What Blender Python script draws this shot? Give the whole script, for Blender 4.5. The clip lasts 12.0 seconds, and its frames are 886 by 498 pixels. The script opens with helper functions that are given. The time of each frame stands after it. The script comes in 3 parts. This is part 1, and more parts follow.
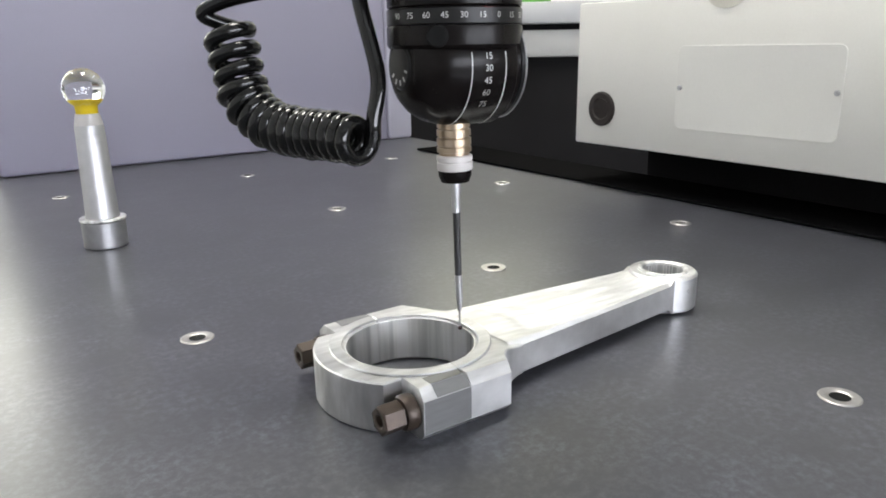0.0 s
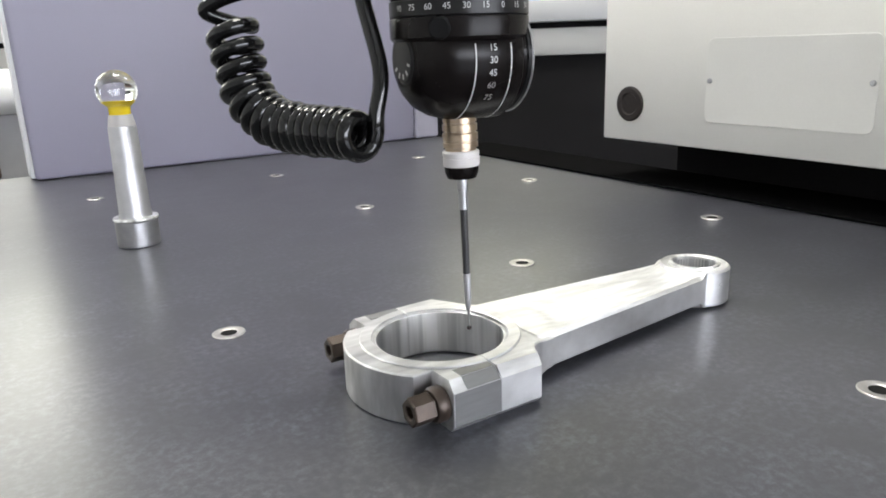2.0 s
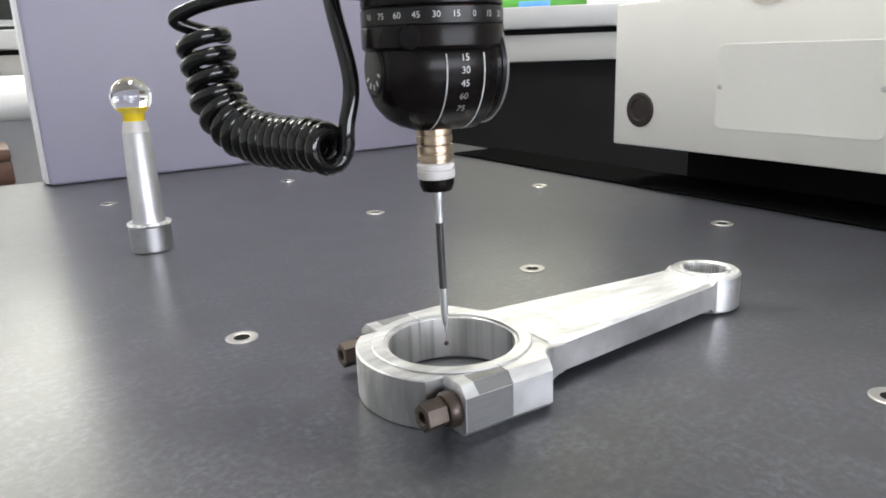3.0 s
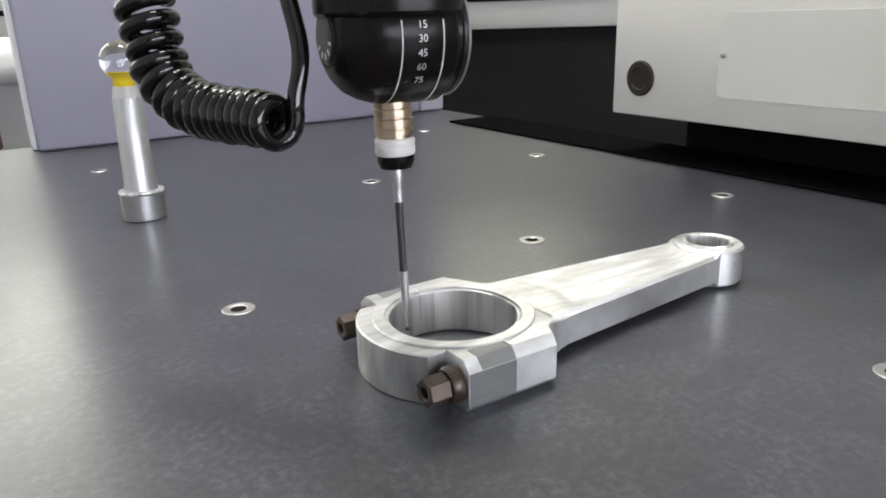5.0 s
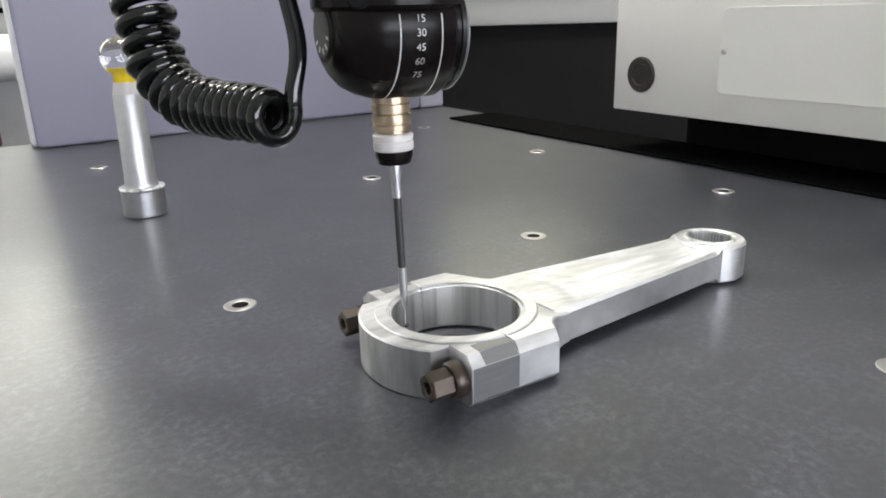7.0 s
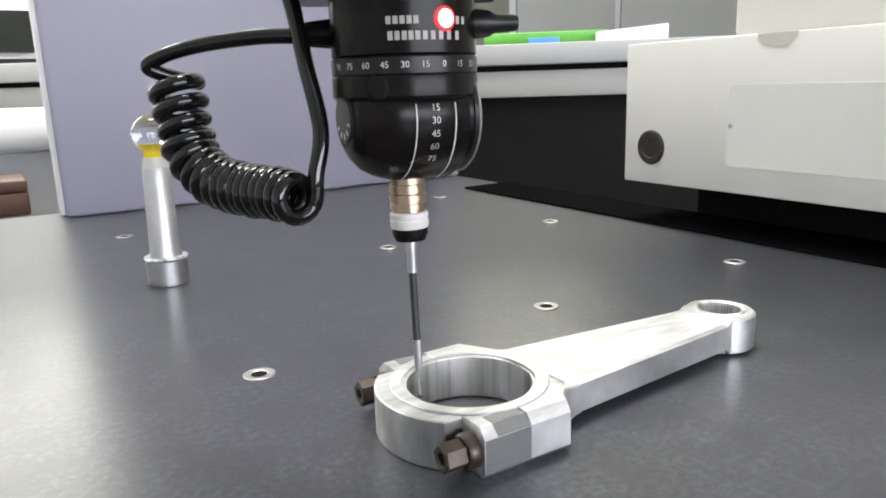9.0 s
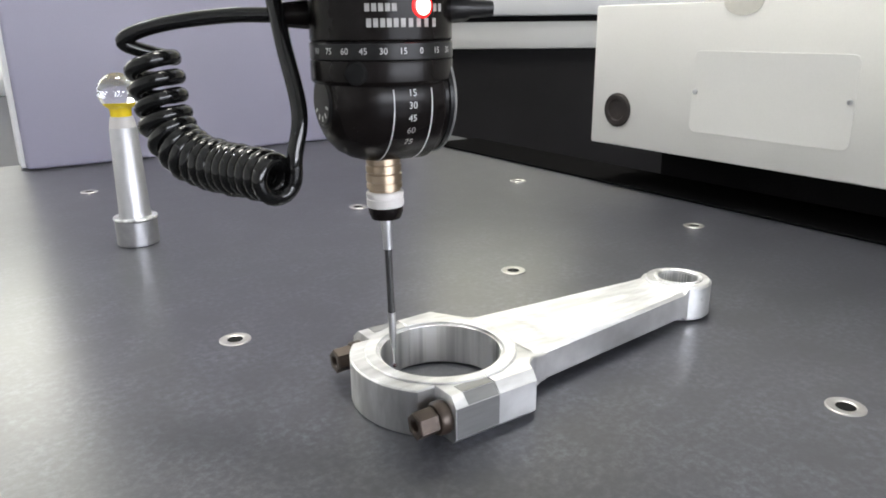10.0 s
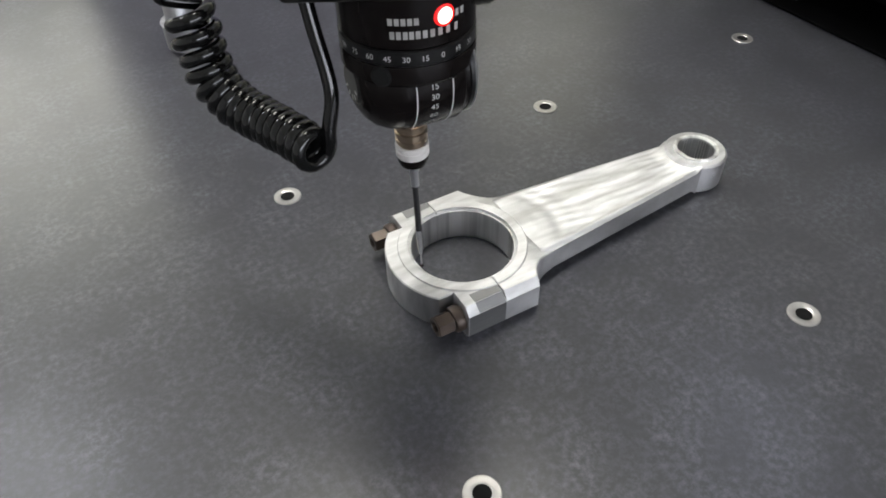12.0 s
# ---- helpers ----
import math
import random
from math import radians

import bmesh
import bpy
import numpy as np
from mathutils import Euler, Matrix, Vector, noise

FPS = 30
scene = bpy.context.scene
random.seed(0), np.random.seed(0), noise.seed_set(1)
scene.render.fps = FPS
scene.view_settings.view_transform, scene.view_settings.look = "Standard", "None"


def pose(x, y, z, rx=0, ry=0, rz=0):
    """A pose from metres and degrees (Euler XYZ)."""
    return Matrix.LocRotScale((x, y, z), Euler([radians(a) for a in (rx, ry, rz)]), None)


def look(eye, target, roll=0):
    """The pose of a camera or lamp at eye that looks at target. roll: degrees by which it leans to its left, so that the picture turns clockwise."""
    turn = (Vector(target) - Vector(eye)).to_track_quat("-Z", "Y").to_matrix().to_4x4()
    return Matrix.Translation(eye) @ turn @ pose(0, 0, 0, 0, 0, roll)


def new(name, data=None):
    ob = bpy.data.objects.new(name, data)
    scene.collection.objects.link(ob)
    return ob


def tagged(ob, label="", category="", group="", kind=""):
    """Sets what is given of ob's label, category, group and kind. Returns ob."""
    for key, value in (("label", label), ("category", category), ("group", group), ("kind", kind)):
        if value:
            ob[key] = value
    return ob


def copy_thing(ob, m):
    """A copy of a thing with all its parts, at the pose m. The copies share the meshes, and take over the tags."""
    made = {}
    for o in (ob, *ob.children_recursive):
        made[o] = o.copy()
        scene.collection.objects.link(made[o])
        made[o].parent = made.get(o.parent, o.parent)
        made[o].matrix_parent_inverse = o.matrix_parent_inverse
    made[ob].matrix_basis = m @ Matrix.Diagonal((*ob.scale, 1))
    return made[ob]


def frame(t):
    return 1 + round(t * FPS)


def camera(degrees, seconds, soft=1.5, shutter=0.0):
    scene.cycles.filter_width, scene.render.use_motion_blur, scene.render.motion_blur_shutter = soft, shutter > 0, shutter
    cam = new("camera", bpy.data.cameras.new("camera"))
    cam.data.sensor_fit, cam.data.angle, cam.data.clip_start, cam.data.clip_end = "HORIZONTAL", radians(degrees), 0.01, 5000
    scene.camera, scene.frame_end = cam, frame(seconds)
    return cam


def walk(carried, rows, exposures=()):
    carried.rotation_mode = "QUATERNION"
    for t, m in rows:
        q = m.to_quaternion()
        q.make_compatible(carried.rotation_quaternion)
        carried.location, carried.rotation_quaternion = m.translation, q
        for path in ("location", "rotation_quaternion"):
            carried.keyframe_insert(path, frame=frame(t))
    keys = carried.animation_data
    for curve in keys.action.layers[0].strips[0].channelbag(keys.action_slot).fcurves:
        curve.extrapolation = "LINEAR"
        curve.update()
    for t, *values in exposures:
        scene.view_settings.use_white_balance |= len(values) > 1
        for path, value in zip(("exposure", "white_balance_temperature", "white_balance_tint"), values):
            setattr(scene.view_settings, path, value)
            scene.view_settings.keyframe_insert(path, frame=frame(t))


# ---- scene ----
cam = camera(63.5, 12.0, soft=1.8)
PATH = [
    (0, (-0.08, -0.111, 0.126), (1.018, 1.468, -0.424), -1.0),
    (0.5, (-0.077, -0.113, 0.123), (1.025, 1.46, -0.437), -1.6),
    (1, (-0.078, -0.111, 0.124), (0.988, 1.482, -0.444), -1.6),
    (1.5, (-0.079, -0.11, 0.124), (0.982, 1.487, -0.446), -1.8),
    (2, (-0.081, -0.111, 0.123), (0.955, 1.51, -0.422), -2.0),
    (2.5, (-0.083, -0.112, 0.124), (0.937, 1.522, -0.415), -2.3),
    (3, (-0.083, -0.112, 0.124), (0.935, 1.525, -0.407), -2.1),
    (4.8, (-0.081, -0.109, 0.126), (0.93, 1.499, -0.501), -1.8),
    (5, (-0.083, -0.105, 0.124), (0.938, 1.5, -0.493), -1.6),
    (5.5, (-0.084, -0.105, 0.123), (0.937, 1.498, -0.498), -1.7),
    (6, (-0.084, -0.105, 0.124), (0.937, 1.493, -0.513), -1.5),
    (6.5, (-0.084, -0.104, 0.123), (0.938, 1.496, -0.508), -1.6),
    (8.5, (-0.085, -0.108, 0.127), (0.929, 1.536, -0.393), -1.7),
    (9, (-0.088, -0.112, 0.129), (0.927, 1.552, -0.32), -1.8),
    (9.5, (-0.091, -0.118, 0.13), (0.961, 1.524, -0.317), -2.0),
    (10, (-0.094, -0.116, 0.142), (0.979, 1.464, -0.452), -0.6),
    (10.5, (-0.092, -0.1, 0.147), (0.975, 1.432, -0.568), 0.5),
    (10.8, (-0.089, -0.089, 0.149), (0.977, 1.378, -0.694), 0.8),
    (11, (-0.085, -0.086, 0.154), (0.965, 1.354, -0.753), 2.5),
    (11.2, (-0.08, -0.083, 0.19), (0.901, 1.309, -0.859), -0.2),
    (11.5, (-0.079, -0.088, 0.226), (0.783, 1.215, -1.021), -0.7),
    (11.8, (-0.075, -0.102, 0.25), (0.651, 1.148, -1.132), -0.9),
    (12, (-0.073, -0.106, 0.249), (0.625, 1.156, -1.137), -1.2),
]
walk(cam, [(t, look(eye, target, roll)) for t, eye, target, roll in PATH],
     exposures=[(0, 0.24), (1.5, 0.26), (2.5, 0.28), (5.5, 0.05), (8.5, 0.26), (9.5, 0.36), (10.5, 0.12), (11, -0.3), (11.5, -0.75), (12, -0.42)])

# ---------------------------------------------------------------- world and light
LAMP = 85.0      # glow of the ceiling tubes
PANE = 4.2      # glow of the daylight behind the window panes
FROST = 1.8     # glow of the added olive fill panes, out of view
SOUTH = 17.0     # glow of the added low fill window opposite
PANEL = 36.0     # glow of the warm panel added over the table

world = bpy.data.worlds.new("world")
scene.world = world
world.use_nodes = True
wn = world.node_tree.nodes
sky = wn.new("ShaderNodeTexSky")
sky.sky_type, sky.sun_disc = "NISHITA", False
sky.sun_elevation, sky.sun_rotation = radians(35), radians(250)
world.node_tree.links.new(sky.outputs[0], wn["Background"].inputs[0])
wn["Background"].inputs[1].default_value = 0.1


# ---------------------------------------------------------------- materials
def material(name, color, rough=0.5, metal=0.0, grain=0.0, scale=200.0, bump=0.0, bump_scale=400.0, stain=0.0, stain_scale=9.0,
             stretch=(1, 1, 1), spec=0.5, rough_var=0.0, coat=0.0):
    """A surface with fine grain, broad stains, relief and uneven gloss."""
    m = bpy.data.materials.new(name)
    m.use_nodes = True
    nt = m.node_tree
    n, l = nt.nodes, nt.links
    b = n["Principled BSDF"]
    b.inputs["Metallic"].default_value = metal
    b.inputs["Specular IOR Level"].default_value = spec
    b.inputs["Coat Weight"].default_value = coat
    co = n.new("ShaderNodeTexCoord")
    mp = n.new("ShaderNodeMapping")
    mp.inputs["Scale"].default_value = stretch
    l.new(co.outputs["Object"], mp.inputs["Vector"])

    def noise_at(s, detail=4.0):
        t = n.new("ShaderNodeTexNoise")
        t.inputs["Scale"].default_value, t.inputs["Detail"].default_value = s, detail
        l.new(mp.outputs[0], t.inputs["Vector"])
        return t.outputs[0]

    def ranged(src, lo, hi, a=0.2, z=0.8):
        r = n.new("ShaderNodeMapRange")
        r.inputs[1].default_value, r.inputs[2].default_value = a, z
        r.inputs[3].default_value, r.inputs[4].default_value = lo, hi
        l.new(src, r.inputs[0])
        return r.outputs[0]

    fine, broad = noise_at(scale), noise_at(stain_scale, 6.0)
    mul = n.new("ShaderNodeMath")
    mul.operation = "MULTIPLY"
    l.new(ranged(fine, 1 - grain, 1 + grain), mul.inputs[0])
    l.new(ranged(broad, 1 - stain, 1 + stain), mul.inputs[1])
    mix = n.new("ShaderNodeVectorMath")
    mix.operation = "SCALE"
    mix.inputs[0].default_value = color
    l.new(mul.outputs[0], mix.inputs["Scale"])
    l.new(mix.outputs[0], b.inputs["Base Color"])
    l.new(ranged(broad, max(0.02, rough - rough_var), min(1, rough + rough_var)), b.inputs["Roughness"])
    if bump:
        bp = n.new("ShaderNodeBump")
        bp.inputs["Strength"].default_value, bp.inputs["Distance"].default_value = bump, 0.0003
        l.new(noise_at(bump_scale), bp.inputs["Height"])
        l.new(bp.outputs[0], b.inputs["Normal"])
    return m


def glow(name, color, strength):
    m = bpy.data.materials.new(name)
    m.use_nodes = True
    b = m.node_tree.nodes["Principled BSDF"]
    b.inputs["Base Color"].default_value = (*color, 1)
    b.inputs["Emission Color"].default_value = (*color, 1)
    b.inputs["Emission Strength"].default_value = strength
    return m


def granite_material():
    """Black lapped granite: grey mica flecks in cloudy patches, half polished."""
    m = material("granite", (0.033, 0.0335, 0.0395), 0.26, grain=0.0, scale=600, spec=0.46)
    n, l = m.node_tree.nodes, m.node_tree.links
    b = n["Principled BSDF"]
    old = b.inputs["Base Color"].links[0].from_socket
    co = n.new("ShaderNodeTexCoord")

    def cloud(scale, detail, rough, lo, hi):
        v = n.new("ShaderNodeTexNoise")
        v.inputs["Scale"].default_value, v.inputs["Detail"].default_value, v.inputs["Roughness"].default_value = scale, detail, rough
        l.new(co.outputs["Object"], v.inputs["Vector"])
        r = n.new("ShaderNodeMapRange")
        r.interpolation_type = "SMOOTHSTEP"
        r.inputs[1].default_value, r.inputs[2].default_value = lo, hi
        l.new(v.outputs[0], r.inputs[0])
        return r.outputs[0]

    flecks, patches = cloud(300, 5, 0.7, 0.36, 0.76), cloud(36, 3, 0.6, 0.18, 0.86)
    both = n.new("ShaderNodeMath")
    both.operation = "MULTIPLY"
    l.new(flecks, both.inputs[0])
    l.new(patches, both.inputs[1])
    mix = n.new("ShaderNodeMix")
    mix.data_type = "RGBA"
    l.new(both.outputs[0], mix.inputs[0])
    l.new(old, mix.inputs[6])
    mix.inputs[7].default_value = (0.112, 0.116, 0.138, 1)
    l.new(mix.outputs[2], b.inputs["Base Color"])
    r = n.new("ShaderNodeMapRange")
    r.inputs[3].default_value, r.inputs[4].default_value = 0.285, 0.335
    l.new(cloud(4, 1, 0.5, 0.0, 1.0), r.inputs[0])
    l.new(r.outputs[0], b.inputs["Roughness"])
    b.inputs["IOR"].default_value = 1.5
    return m


def glass_material():
    m = bpy.data.materials.new("glass")
    m.use_nodes = True
    b = m.node_tree.nodes["Principled BSDF"]
    b.inputs["Base Color"].default_value = (0.97, 0.98, 0.98, 1)
    b.inputs["Roughness"].default_value = 0.02
    b.inputs["IOR"].default_value = 1.5
    b.inputs["Transmission Weight"].default_value = 1.0
    return m


GRANITE = granite_material()
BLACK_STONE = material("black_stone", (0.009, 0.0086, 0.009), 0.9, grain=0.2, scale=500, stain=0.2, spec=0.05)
MILLED = material("milled_alloy", (0.585, 0.585, 0.59), 0.45, 1.0, grain=0.26, scale=110, bump=1.0, bump_scale=60, stain=0.24, stain_scale=45, stretch=(0.45, 2.2, 0.6), rough_var=0.16)
TURNED = material("turned_alloy", (0.86, 0.86, 0.85), 0.36, 1.0, grain=0.85, scale=150, bump=0.5, bump_scale=70, stretch=(1, 1, 0.03), rough_var=0.06)
SATIN = material("satin_steel", (0.46, 0.46, 0.47), 0.48, 1.0, grain=0.05, scale=200, bump=0.1, rough_var=0.06)
# Steel darkened to stand for the black table reflected in the post's foot.
FOOT_DIMMED = material("foot_steel_dimmed", (0.37, 0.37, 0.38), 0.42, 1.0, grain=0.1, scale=200, bump=0.1, rough_var=0.06)
CAPSIDE = material("ground_alloy", (0.24, 0.24, 0.243), 0.5, 1.0, grain=0.08, scale=90, bump=0.2, bump_scale=200, stretch=(1, 1, 8), rough_var=0.08)
BROWN_BOLT = material("brown_oxide_steel", (0.050, 0.036, 0.028), 0.38, 0.5, grain=0.2, scale=300, bump=0.2, stain=0.25, stain_scale=120)
# Lightless black for the shaded gap beside the table.
GAP_BLACK = material("gap_black", (0.005, 0.0049, 0.005), 1.0, grain=0.2, scale=500, spec=0.0)
INSERT = material("insert_steel", (0.40, 0.39, 0.38), 0.42, 1.0, grain=0.1, scale=400)
PLUG = material("brown_black_rubber", (0.022, 0.017, 0.015), 0.6, grain=0.3, scale=400, spec=0.3)
HOLE = material("hole_dark", (0.008, 0.008, 0.008), 0.9, spec=0.1)
LAVENDER = material("lavender_paint", (0.255, 0.24, 0.305), 0.5, grain=0.02, scale=500, bump=0.08, bump_scale=900, stain=0.04, stain_scale=6)
# Lit copy of the lavender paint, for the facet at the column's corner.
LAVENDER_LIT = material("lavender_paint_lit", (0.40, 0.385, 0.45), 0.45, grain=0.02, scale=500, bump=0.08, bump_scale=900, stain=0.04, stain_scale=6)
EDGE_WHITE = material("white_paint", (0.78, 0.78, 0.78), 0.45, grain=0.02, scale=300, stain=0.04)
CREAM = material("cream_paint", (0.66, 0.65, 0.61), 0.5, grain=0.02, scale=600, bump=0.1, bump_scale=1200, stain=0.035, stain_scale=12)
CREAM_B = material("cream_paint_satin", (0.52, 0.52, 0.49), 0.55, grain=0.02, scale=600, stain=0.05, stain_scale=8)
DESK_WHITE = material("desk_laminate", (0.37, 0.37, 0.37), 0.5, grain=0.02, scale=300, stain=0.04)
DESK_RAIL = material("desk_rail_paint", (0.33, 0.325, 0.31), 0.55, grain=0.02, scale=400, stain=0.05, stain_scale=8)
BEIGE = material("beige_rubber", (0.58, 0.56, 0.49), 0.6, grain=0.05)
BLACK_PLASTIC = material("black_plastic", (0.0055, 0.0044, 0.0042), 0.24, spec=0.10, grain=0.2, scale=300, bump=0.05, bump_scale=900, stain=0.2, stain_scale=60, rough_var=0.06)
BLACK_METAL = material("black_anodised", (0.008, 0.0078, 0.008), 0.33, 0.1, spec=0.2, grain=0.2, scale=400, rough_var=0.05)
RUBBER = material("cable_rubber", (0.004, 0.004, 0.004), 0.09, spec=0.3, grain=0.2, scale=300, bump=0.05, bump_scale=300, rough_var=0.04)
GOLD = material("gold_steel", (0.44, 0.35, 0.26), 0.3, 1.0, grain=0.06, scale=150, rough_var=0.05)
WHITE_BAND = material("white_band", (0.50, 0.48, 0.465), 0.4, grain=0.03)
CARBON = material("carbon_fibre", (0.02, 0.02, 0.021), 0.45, grain=0.4, scale=900, stretch=(1, 1, 0.2))
MARK = material("white_marking", (0.45, 0.45, 0.44), 0.5, grain=0.03)
DIM_MARK = material("grey_marking", (0.26, 0.25, 0.24), 0.6, grain=0.15, scale=900)
YELLOW = material("yellow_resin", (0.75, 0.55, 0.02), 0.25, grain=0.1, scale=120)
RUBY = material("ruby", (0.02, 0.005, 0.006), 0.1)
GLASS = glass_material()
LED = glow("red_led", (1.0, 0.16, 0.13), 22.0)
# Glow of the ring that stands for the red halo round the lamp.
LED_HALO = glow("red_led_halo", (1.0, 0.012, 0.012), 1.1)
TUBE = glow("lamp_tube", (0.95, 0.96, 1.0), LAMP)
FILL_PANEL = glow("fill_panel", (1.0, 0.97, 0.89), PANEL)
COOL_PANEL = glow("cool_lamp_panel", (0.74, 0.79, 1.0), 8.0)
FILL_TUBE = glow("fill_tube", (0.95, 0.96, 1.0), 0.08 * LAMP)
DAY = glow("daylight_pane", (1.0, 1.0, 0.90), PANE)
SOUTH_FILL = glow("south_fill_pane", (0.88, 0.91, 1.0), SOUTH)
OLIVE_FILL = glow("olive_fill_pane", (1.0, 0.98, 0.80), FROST)
OLIVE = material("olive_white_paint", (0.66, 0.65, 0.56), 0.8, grain=0.03, scale=60, stain=0.06, stain_scale=1.5)
PLASTER = material("plaster", (0.70, 0.70, 0.72), 0.8, grain=0.03, scale=60, stain=0.06, stain_scale=1.5)
CEILING = material("ceiling_board", (0.80, 0.80, 0.78), 0.85, grain=0.03, scale=40, stain=0.06, stain_scale=1.0)
FLOOR = material("floor_paint", (0.17, 0.185, 0.185), 0.45, grain=0.08, scale=60, stain=0.2, stain_scale=1.5)
DARK_GLASS = material("dark_glass", (0.022, 0.024, 0.022), 0.55, spec=0.15, grain=0.2, scale=20, stain=0.3, stain_scale=4)
GREY = material("grey_paint", (0.35, 0.35, 0.36), 0.5, grain=0.04, scale=60, stain=0.06, stain_scale=3)
DOOR_GREY = material("grey_door", (0.20, 0.20, 0.195), 0.5, grain=0.03, scale=60, stain=0.06, stain_scale=3)
DARK_DOOR = material("olive_door", (0.10, 0.096, 0.08), 0.5, grain=0.05, scale=60, stain=0.2, stain_scale=4)
GREEN = material("green_film", (0.10, 0.36, 0.05), 0.4, grain=0.06, scale=40)
BLUE = material("blue_film", (0.1, 0.3, 0.65), 0.4, grain=0.06, scale=40)
PAPER = material("paper", (0.68, 0.68, 0.68), 0.6, grain=0.02, scale=80)
WOOD = material("brown_wood", (0.09, 0.045, 0.03), 0.5, grain=0.2, scale=30, stretch=(1, 8, 8))


# ---------------------------------------------------------------- mesh helpers
def finish(name, bm, mat, smooth=None):
    bmesh.ops.recalc_face_normals(bm, faces=bm.faces)
    me = bpy.data.meshes.new(name)
    bm.to_mesh(me)
    bm.free()
    me.materials.append(mat)
    if smooth is not None:
        me.shade_smooth()
        me.set_sharp_from_angle(angle=radians(smooth))
    return me


def part(name, bm, mat, parent, label="", smooth=35):
    ob = new(name, finish(name, bm, mat, smooth))
    ob.parent = parent
    return tagged(ob, label)


def thing(name, m, label, category, group=""):
    ob = new(name)
    ob.matrix_world = m
    ob.empty_display_size = 0.02
    return tagged(ob, label, category, group)


def solid(name, bm, mat, label, category, kind="", smooth=35):
    return tagged(new(name, finish(name, bm, mat, smooth)), label, category, kind=kind)


def box(x0, x1, y0, y1, z0, z1, bevel=0.0, seg=2, bm=None):
    bm = bm or bmesh.new()
    m = Matrix.LocRotScale(((x0 + x1) / 2, (y0 + y1) / 2, (z0 + z1) / 2), None, (x1 - x0, y1 - y0, z1 - z0))
    made = bmesh.ops.create_cube(bm, size=1, matrix=m)
    if bevel:
        edges = list({e for v in made["verts"] for e in v.link_edges})
        bmesh.ops.bevel(bm, geom=edges, offset=bevel, segments=seg, profile=0.5, affect="EDGES")
    return bm


def lathe(profile, n=48, m=None, bm=None, closed=False):
    """A turned body about z from (radius, height) pairs; ends at radius 0 close themselves."""
    bm = bm or bmesh.new()
    m = m or Matrix()
    rings = []
    for r, z in profile:
        if r < 1e-6:
            rings.append([bm.verts.new(m @ Vector((0, 0, z)))])
        else:
            rings.append([bm.verts.new(m @ Vector((r * math.cos(2 * math.pi * k / n), r * math.sin(2 * math.pi * k / n), z))) for k in range(n)])
    pairs = list(zip(rings, rings[1:])) + ([(rings[-1], rings[0])] if closed else [])
    for a, b in pairs:
        for k in range(n):
            j = (k + 1) % n
            if len(a) == 1 and len(b) > 1:
                bm.faces.new((a[0], b[k], b[j]))
            elif len(b) == 1 and len(a) > 1:
                bm.faces.new((a[k], a[j], b[0]))
            elif len(a) > 1:
                bm.faces.new((a[k], a[j], b[j], b[k]))
    return bm


def plate(outline, holes, z0, z1, bevel=0.0, bm=None):
    """A flat plate from an outline with round or free holes, from z0 to z1, with chamfered rims."""
    bm = bm or bmesh.new()
    loops = [outline] + list(holes)

    def ring(points, z):
        vs = [bm.verts.new((x, y, z)) for x, y in points]
        return vs, [bm.edges.new((a, b)) for a, b in zip(vs, vs[1:] + vs[:1])]

    def inset(points, d, outer):
        if not d:
            return points
        out, k = [], len(points)
        area = sum(points[i][0] * points[(i + 1) % k][1] - points[(i + 1) % k][0] * points[i][1] for i in range(k))
        s = (1 if area > 0 else -1) * (1 if outer else -1)
        for i in range(k):
            a, p, c = Vector(points[i - 1]), Vector(points[i]), Vector(points[(i + 1) % k])
            e, f = (p - a).normalized(), (c - p).normalized()
            n1, n2 = Vector((-e.y, e.x)), Vector((-f.y, f.x))
            nn = (n1 + n2)
            nn = nn / max(0.35, nn.length_squared / 2) if nn.length > 1e-6 else n1
            out.append(tuple(p + nn * (d * s)))
        return out

    caps = {"t": [], "b": []}
    for idx, pts in enumerate(loops):
        small = inset(pts, bevel, idx == 0)
        levels = [(small, z0), (pts, z0 + bevel), (pts, z1 - bevel), (small, z1)] if bevel else [(pts, z0), (pts, z1)]
        rings = [ring(p, z) for p, z in levels]
        caps["b"] += rings[0][1]
        caps["t"] += rings[-1][1]
        for (a, _), (b, _) in zip(rings, rings[1:]):
            for i in range(len(a)):
                j = (i + 1) % len(a)
                bm.faces.new((a[i], a[j], b[j], b[i]))
    for es in caps.values():
        bmesh.ops.triangle_fill(bm, use_beauty=True, use_dissolve=False, edges=es)
    return bm


def circle(cx, cy, r, n=48, a0=0.0, a1=360.0, ends=False):
    k = n if not ends else n + 1
    return [(cx + r * math.cos(radians(a0 + (a1 - a0) * i / n)), cy + r * math.sin(radians(a0 + (a1 - a0) * i / n))) for i in range(k)]


def smooth_path(points, steps=8):
    """A round curve through the points."""
    pts = [Vector(p) for p in points]
    pts = [2 * pts[0] - pts[1]] + pts + [2 * pts[-1] - pts[-2]]
    out = []
    for i in range(1, len(pts) - 2):
        a, b, c, d = pts[i - 1:i + 3]
        for s in range(steps):
            t = s / steps
            out.append(0.5 * ((2 * b) + (c - a) * t + (2 * a - 5 * b + 4 * c - d) * t * t + (3 * b - a - 3 * c + d) * t ** 3))
    return out + [pts[-2]]


def frames_along(path, first=Vector((0, 1, 0))):
    side, out = first, []
    for i, p in enumerate(path):
        t = (path[min(i + 1, len(path) - 1)] - path[max(i - 1, 0)]).normalized()
        side = (side - t * side.dot(t)).normalized()
        out.append((p, t, side, t.cross(side)))
    return out


